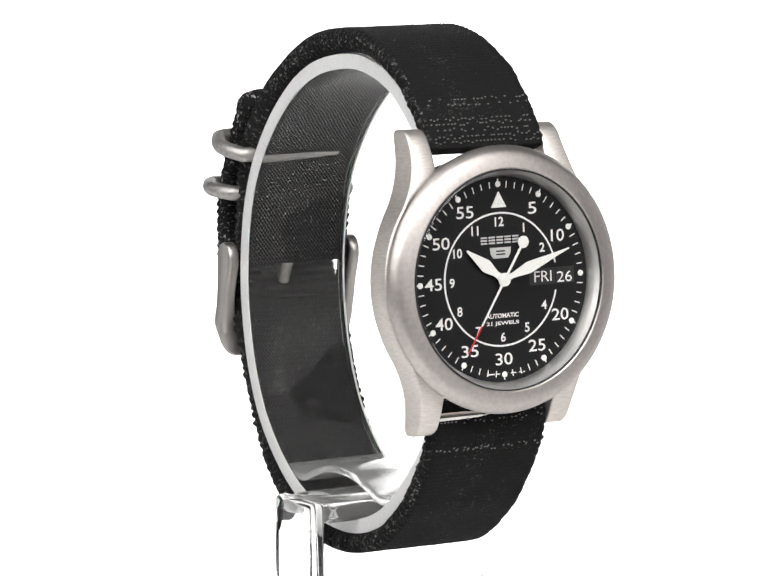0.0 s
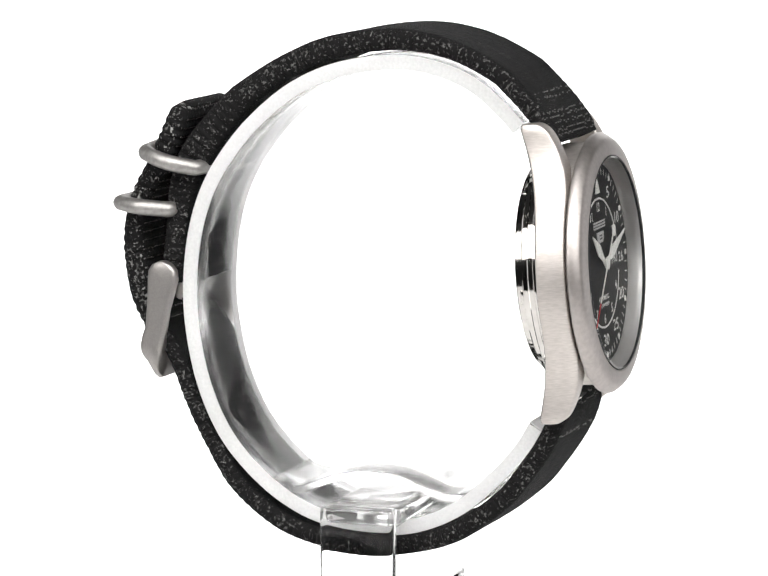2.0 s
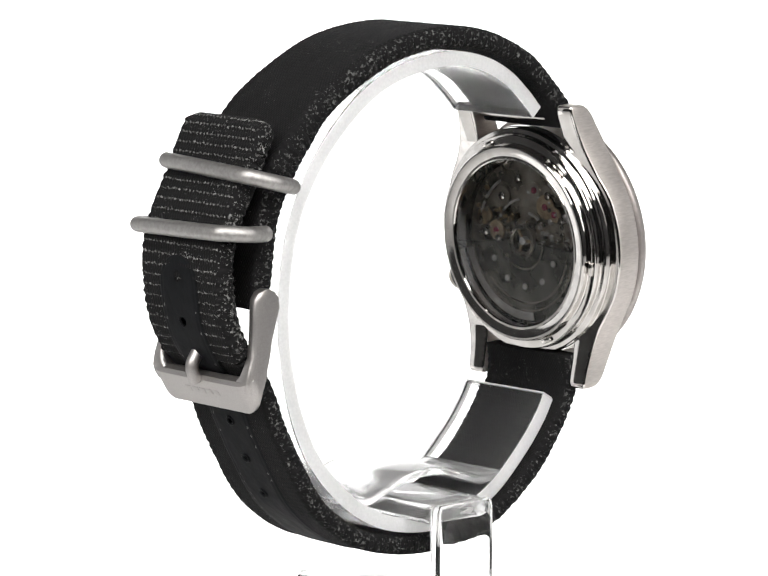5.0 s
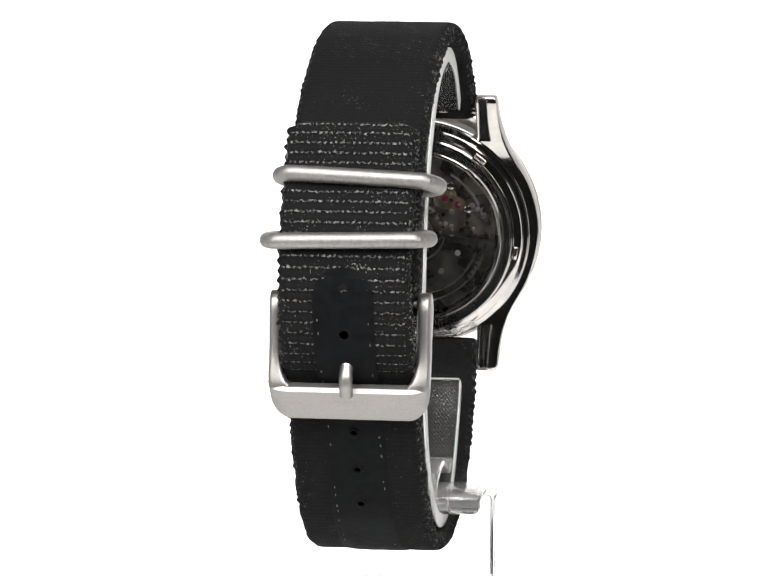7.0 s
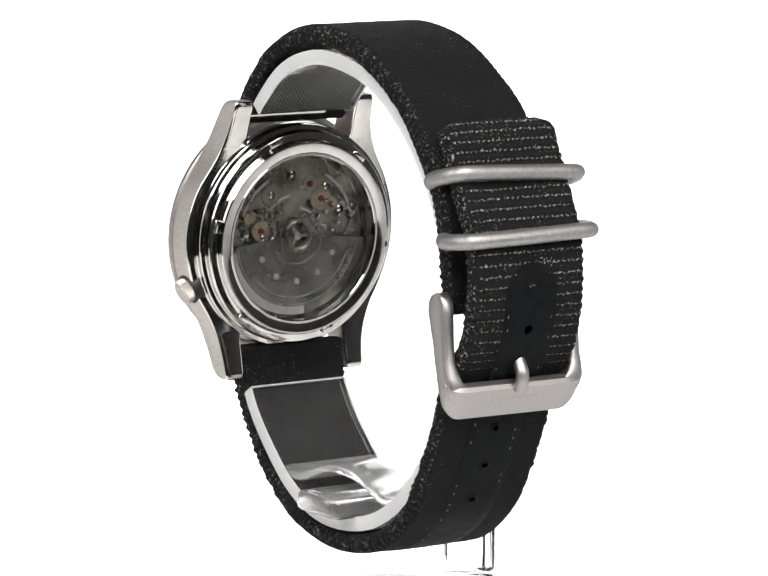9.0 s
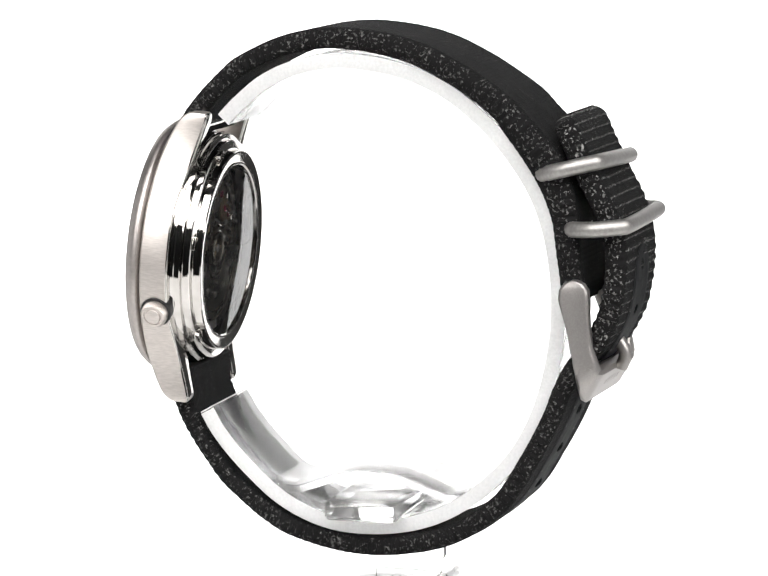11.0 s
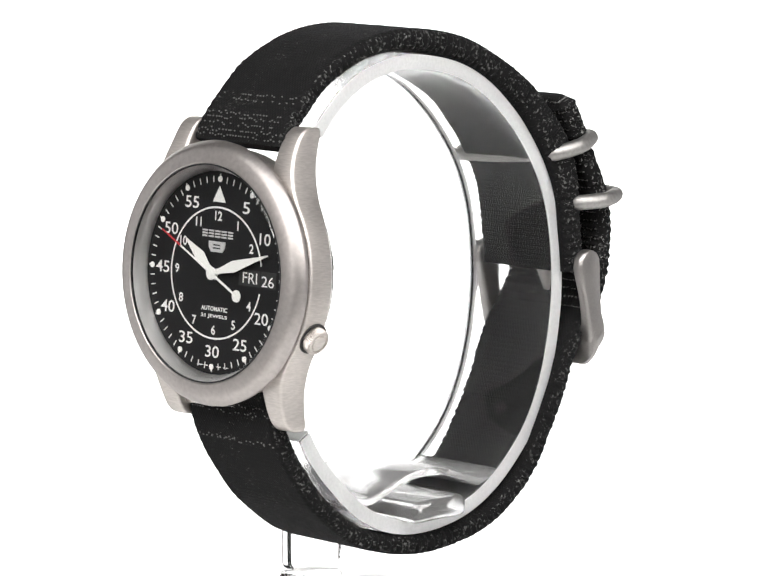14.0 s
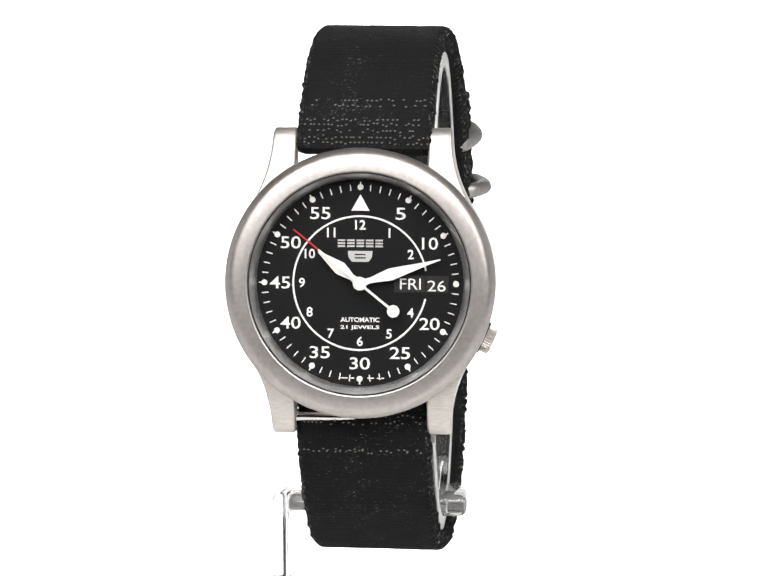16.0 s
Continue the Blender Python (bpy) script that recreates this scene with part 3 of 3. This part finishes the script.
        back_part("rotor_rivet", lathe([(0, -6.2), (0.45, -6.2), (0.45, -6.5), (0, -6.55)], 18), SATIN, 7.0 * math.cos(a), 7.0 * math.sin(a))
    # short bars for the unreadable writing round the rotor
    for k in (2, 3, 4, 5, 6, 22, 23, 24, 25, 26, 27):
        a = 190 + 4.7 * k
        back_part("rotor_mark", plate([(10.2 * math.cos(radians(a + q)), 10.2 * math.sin(radians(a + q))) for q in (0, 2.4)] + [(10.9 * math.cos(radians(a + q)), 10.9 * math.sin(radians(a + q))) for q in (2.4, 0)], -6.36, -6.3), MOVEMENT)
    return back


def webbing(path, half, thick, mat, name, parent, label, rib=0.75, taper_end=0.0, holes=(), padding=0.0):
    """A woven strap: rounded, slightly puffy section with ribs across it and frayed, scalloped edges."""
    pts, tan, s = spline(path, 0.2)
    nu = 58
    rng = random.Random(len(path))
    # outline of the section: top from right to left, then the bottom back
    us = np.linspace(-1, 1, nu)
    bm = bmesh.new()
    uvl = bm.loops.layers.uv.new("mm")
    rows, vals = [], []
    fray = [rng.uniform(-0.12, 0.12) for k in range(int(s[-1] / 0.9) + 3)]
    fray2 = [rng.uniform(-0.12, 0.12) for k in range(int(s[-1] / 0.9) + 3)]
    length = s[-1]
    for p, t, q in zip(pts, tan, s):
        k = int(q / 0.9)
        f = q / 0.9 - k
        wl = half + 0.6 * (fray[k] + (fray[k + 1] - fray[k]) * f) + 0.3 * abs(math.sin(math.pi * q / 1.25)) - 0.15
        wr = half + 0.6 * (fray2[k] + (fray2[k + 1] - fray2[k]) * f) + 0.3 * abs(math.sin(math.pi * q / 1.25 + 1)) - 0.15
        if taper_end and q > length - taper_end:
            e = (q - length + taper_end) / taper_end
            wl -= 2.2 * e * e
            wr -= 2.2 * e * e
        row, val = [], []
        tip = 1 - 0.55 * max(0, (q - length + 2.2) / 2.2) ** 2 if taper_end else 1
        for face in (1, -1):
            for u in (us if face == 1 else us[::-1]):
                edge = max(0, abs(u) - 0.9) / 0.1
                tuft = 0.5 * noise.noise((q * 1.15, face * 4.3, 9.1 if u > 0 else 1.7)) + 0.22 * noise.noise((q * 2.9, face * 2.1 + edge, 5.5 if u > 0 else 3.3))
                x = u * (wr if u > 0 else wl) + math.copysign(edge * edge * tuft, u)
                h = thick / 2 * (1 - 0.6 * edge ** 2) * (1 + 0.1 * edge * noise.noise((q * 1.9, u * 3, face)))
                h += (0.09 if rib > 1 else 0.009) * math.sin(2 * math.pi * q / rib) * (1 - edge)
                h += 0.05 * noise.noise((x * 0.5, q * 0.35, face * 7.0))
                if face < 0:
                    h += padding * (min(1, max(0, (p[0] + 15) / 25)) + (2.0 * math.exp(-((p[1] - 15) / 7.5) ** 2) if p[0] > 8 else 0)) * (1 - 0.5 * edge)
                h *= face * tip
                row.append(bm.verts.new((x, p[0] - t[1] * h, p[1] + t[0] * h)))
                val.append((x, q))
        rows.append(row)
        vals.append(val)
    n = len(rows[0])
    gaps = [s[int(np.argmin(np.abs(pts[:, 1] - z) + (pts[:, 0] < 15) * 99))] for z in holes]
    for a, b, va, vb in zip(rows, rows[1:], vals, vals[1:]):
        for k in range(n):
            j = (k + 1) % n
            if any((va[k][0] + va[j][0]) ** 2 / 4 + (va[k][1] + 0.1 - h) ** 2 < 1.1 for h in gaps):
                continue
            f = bm.faces.new((a[k], b[k], b[j], a[j]))
            for lp, c in zip(f.loops, (va[k], vb[k], vb[j], va[j])):
                lp[uvl].uv = c
    for row in (rows[0], rows[-1]):
        bm.faces.new(row)
    return part(name, bm, mat, parent, label, auto=60)


UPPER = [(-28.0, 17.7), (-26.7, 20.4), (-22.3, 25.2), (-18.9, 27.9), (-12, 30.9), (-4.1, 32.0), (5.2, 30.8), (12.4, 27.9), (19.4, 23.6), (22.9, 20.3), (26.6, 16.2), (28.6, 12.6), (29.7, 8), (30.1, 2.5), (30.6, -1.6), (30.8, -4.6)]
LOWER = [(-28.7, -17.0), (-28.9, -21.2), (-27.1, -25.5), (-23.9, -30.2), (-20.6, -34.0), (-13.9, -38.95), (-7.1, -41.2), (-0.2, -42.0), (6.7, -41.3), (13.4, -39.2), (20.0, -34.3), (24.2, -27.9), (27.3, -21.9), (28.8, -18.0), (30.6, -14.5), (33.3, -11.2), (35.5, -7), (36.5, -2), (36.6, 3), (35.2, 8), (32.4, 13.3), (30.2, 18.0), (28.5, 21.6)]
HOLES = (-0.1, -6.1, -21.0, -26.6, -32.0)      # heights of the punched holes along the tail end


def build_strap(w):
    up = webbing(UPPER, 9.15, 2.8, NYLON, "upper_strap", w, "black woven nylon strap, buckle end", padding=0.75)
    low = webbing(LOWER[:16], 9.15, 2.8, NYLON, "lower_strap", w, "black woven nylon strap, tail end", holes=HOLES[2:])
    webbing(LOWER[15:], 9.05, 3.3, RIBBED, "strap_tail", w, "ribbed black nylon strap tail tucked through keepers", rib=1.45, taper_end=1.5, holes=HOLES[1:2])
    # vinyl reinforcement with punched holes, laid on the outside of the lower strap
    out, tan, s = spline(LOWER[8:19], 0.2)
    bm = bmesh.new()
    us = np.linspace(-1, 1, 40)
    gaps = [s[int(np.argmin(np.abs(out[:, 1] - z)))] for z in HOLES]
    rows = []
    for p, t, q in zip(out, tan, s):
        e = max(0, q - (s[-1] - 4.2)) / 4.2
        hw = 4.25 * math.sqrt(max(0.0, 1 - e * e)) + 0.05
        lift = 1.46 + 0.24 * min(1, max(0, (q - 30) / 8))
        row = []
        for u in us:
            seam = 0.06 * math.exp(-((abs(u) * hw - hw + 0.7) / 0.12) ** 2)
            v = lift + 0.14 * (1 - u ** 12) - seam + 0.05 * noise.noise((u * hw * 0.4, q * 0.3, 3.0))
            row.append((bm.verts.new((u * hw, p[0] + t[1] * v, p[1] - t[0] * v)), u * hw))
        rows.append((row, q))
    for (a, qa), (b, qb) in zip(rows, rows[1:]):
        for k in range(len(us) - 1):
            if any(((a[k][1] + a[k + 1][1]) / 2) ** 2 + (qa + 0.1 - g) ** 2 < 0.6 for g in gaps):
                continue
            bm.faces.new((a[k][0], a[k + 1][0], b[k + 1][0], b[k][0]))
    strip_ob = part("vinyl_strip", bm, VINYL, w, "smooth blue-black vinyl strip with punched holes")
    for z0, g in zip(HOLES, gaps):
        i = int(np.argmin(np.abs(s - g)))
        p, t = out[i], tan[i]
        big = 1.5 if z0 > -1 else 0.85 if z0 > -10 else 0.65
        c = np.array((0, p[0] + t[1] * 1.6, p[1] - t[0] * 1.6))
        loop = [tuple(c + big * (math.cos(a) * np.array((1, 0, 0)) + math.sin(a) * np.array((0, t[0], t[1])))) for a in np.linspace(0, 2 * math.pi, 10, endpoint=False)]
        part("hole_rim", tube(loop, 0.2, 0.3, 8, closed=True), VINYL, strip_ob)
    rng = random.Random(5)
    # seam along both edges of the vinyl strip
    knot = bmesh.new()
    bmesh.ops.create_icosphere(knot, subdivisions=1, radius=1)
    knot.transform(Matrix.Diagonal((0.13, 0.13, 0.28, 1)))
    seam_ob = part("seam_stitch", knot, THREAD, strip_ob)
    first = True
    for side in (-1, 1):
        for q in np.arange(1.5, s[-1] - 4.5, 1.5):
            if rng.random() < 0.6:
                continue
            i = int((q + rng.uniform(-0.3, 0.3)) / 0.2)
            p, t = out[i], tan[i]
            v = 1.52 + 0.24 * min(1, max(0, (q - 30) / 8))
            ob = seam_ob if first else new("seam_stitch", seam_ob.data)
            first = False
            ob.parent = strip_ob
            tilt = math.degrees(math.atan2(-t[0], t[1]))
            ob.matrix_basis = pose((side * 3.55 + rng.uniform(-0.1, 0.1)) * MM, (p[0] + t[1] * v) * MM, (p[1] - t[0] * v) * MM, tilt, 0, 0)
    # stitching where the strap folds round the spring bars
    bead = None
    for strap_ob, path, rows in ((up, UPPER, (1.0, 1.7, 2.5, 3.3, 4.1, 6.4, 7.3)), (low, LOWER[:16], (2.3, 3.1, 6.6, 6.9))):
        pts, tan, s = spline(path, 0.2)
        for q in rows:
            for k in range(27):
                if rng.random() < (0.2 if q < 5 else 0.5):
                    continue
                i = int((q + rng.uniform(-0.15, 0.15)) / 0.2)
                p, t = pts[i], tan[i]
                x = -8.2 + 16.4 * k / 26 + rng.uniform(-0.15, 0.15)
                c = (x, p[0] - 1.42 * t[1] * 1.0, p[1] + 1.42 * t[0] * 1.0) if strap_ob is up else (x, p[0] + 1.42 * t[1], p[1] - 1.42 * t[0])
                if bead is None:
                    one = bmesh.new()
                    bmesh.ops.create_icosphere(one, subdivisions=1, radius=1)
                    one.transform(Matrix.Diagonal((0.22, 0.13, 0.13, 1)))
                    ob = part("stitch", one, THREAD, strap_ob)
                    bead = ob.data
                else:
                    ob = new("stitch", bead)
                    ob.parent = strap_ob
                ob.matrix_basis = pose(c[0] * MM, c[1] * MM, c[2] * MM, 0, rng.uniform(-20, 20), 0)


def oblong(c, axis, half_x, half_a, r):
    """Points of a rounded loop round the strap: width along x, the other way along the (y, z) axis."""
    ax = np.array((0, axis[0], axis[1]), float)
    ax /= np.linalg.norm(ax)
    pts = []
    for sx, sa, a0 in ((1, 1, 0), (-1, 1, 90), (-1, -1, 180), (1, -1, 270)):
        for q in (5, 45, 85):
            a = radians(a0 + q)
            u, v = sx * (half_x - r) + r * math.cos(a), sa * (half_a - r) + r * math.sin(a)
            pts.append(tuple(np.array((u, c[0], c[1])) + ax * v))
    return pts


def plate_mark(x):
    """A shallow raised bar on the slanting face of the buckle's end plate."""
    bm = block(x - 0.62, x + 0.62, -0.1, 0.1, -0.42, 0.42, 0.03)
    bm.transform(Matrix.Translation((0, 33.66, -15.9)) @ Matrix.Rotation(radians(-28), 4, "X"))
    return bm


def build_buckle(w):
    part("keeper", tube(oblong((0, 0), (7.2, 1.8), 10.95, 4.3, 3.7), 1.15, 0.5, 14, closed=True), WIRE, w, "dull grey steel keeper loop", pose(-0.9 * MM, 29.9 * MM, 13.85 * MM, 0, -2.5, 0))
    part("keeper", tube(oblong((0, 0), (8, 0.7), 11.15, 4.1, 3.7), 1.15, 0.5, 14, closed=True), WIRE, w, "dull grey steel keeper loop", pose(-0.1 * MM, 34.35 * MM, 6.25 * MM, 0, 1.4, 0))
    bk = part("buckle", tube([(-9.8, 31.2, -3.0), (0, 31.2, -3.0), (9.8, 31.2, -3.0)], 0.6, 2), WIRE, w, "bead-blasted steel pin buckle")
    LOW = pose(0, 0.4 * MM, -0.8 * MM)
    # frame: two waisted side arms and a broad end plate with round corners
    for sx in (-1, 1):
        prof = [(-1.45, 31.2, 0.5, 9.45, 11.25), (-1.9, 31.2, 1.5, 9.45, 11.25), (-2.8, 31.15, 2.15, 9.45, 11.25), (-4.2, 31.15, 2.3, 9.45, 11.25), (-6.5, 31.5, 2.0, 9.45, 11.25), (-8.7, 31.9, 1.75, 9.45, 11.25), (-11.0, 32.2, 1.65, 9.4, 11.25), (-12.6, 32.7, 1.72, 9.15, 11.25), (-13.6, 32.85, 1.78, 8.7, 11.22), (-14.3, 33.0, 1.75, 8.0, 11.15), (-15.2, 33.0, 1.6, 7.6, 11.0), (-16.2, 32.9, 1.2, 7.4, 10.7)]
        secs = [[(sx * u, c + v, z) for u, v in rounded(x0, x1, -h, h, min(0.6, h * 0.9), 3)] for z, c, h, x0, x1 in prof]
        part("buckle_arm", loft(secs), BLASTED, bk)
    secs = []
    prof = ((33.6, -13.1), (34.4, -13.6), (34.65, -14.25), (32.6, -17.9), (32.1, -18.35), (31.5, -18.1), (30.75, -15.2), (31.0, -13.5))
    for x in np.r_[np.linspace(-11.27, -8, 14), np.linspace(-7.5, 7.5, 5), np.linspace(8, 11.27, 14)]:
        e = max(0, abs(x) - 8.2) / 3.07
        k = 1 - 0.75 * (1 - math.sqrt(max(0, 1 - e * e)))
        ky = 1 - 0.55 * (1 - math.sqrt(max(0, 1 - e * e)))
        secs.append([(x, 32.6 + (y - 32.6) * ky, -12.9 + (z + 12.9) * k) for y, z in prof])
    bm = loft(secs)
    part("buckle_plate", bm, BLASTED, bk, "", LOW)
    for k in range(5):
        x = -3.2 + 1.6 * k
        part("plate_mark", plate_mark(x), BLASTED, bk, "", LOW)
    part("tongue", tube([(0, 31.6, -3.4), (0, 32.9, -6.5), (0, 34.5, -10.2), (0, 35.6, -12.2), (0, 35.0, -14.6)], 0.95, 0.4, 12), BLASTED, bk, "rounded steel buckle pin", LOW)


turntable = build_studio()
stand = build_stand()
watch = thing("wristwatch", "steel field watch with black dial on black nylon strap", "watch")
build_case(watch)
build_dial(watch)
hour_hand, minute_hand, second_hand = build_hands(watch)
build_caseback(watch)
build_strap(watch)
build_buckle(watch)


def motions():
    """The turntable carries stand and watch round; the hands run on."""
    times = [0.5 * k for k in range(33)]
    walk(turntable, [(t, pose(0, 0, 0, 0, 0, turn(t))) for t in times])
    walk(stand, [(t, pose(0, 0, H * MM, 0, 0, turn(t))) for t in times])
    walk(watch, [(t, pose(0, 0, H * MM, 0, 0, turn(t) - 2.5)) for t in times])
    walk(second_hand, [(t, CASE @ pose(0, 0, 0, 0, 309 - 6 * (16 - t), 0)) for t in times])
    walk(minute_hand, [(t, CASE @ pose(0, 0, 0, 0, 73 - 0.1 * (16 - t), 0)) for t in (0, 16)])
    walk(hour_hand, [(t, CASE @ pose(0, 0, 0, 0, 307 - 0.00833 * (16 - t), 0)) for t in (0, 16)])


motions()
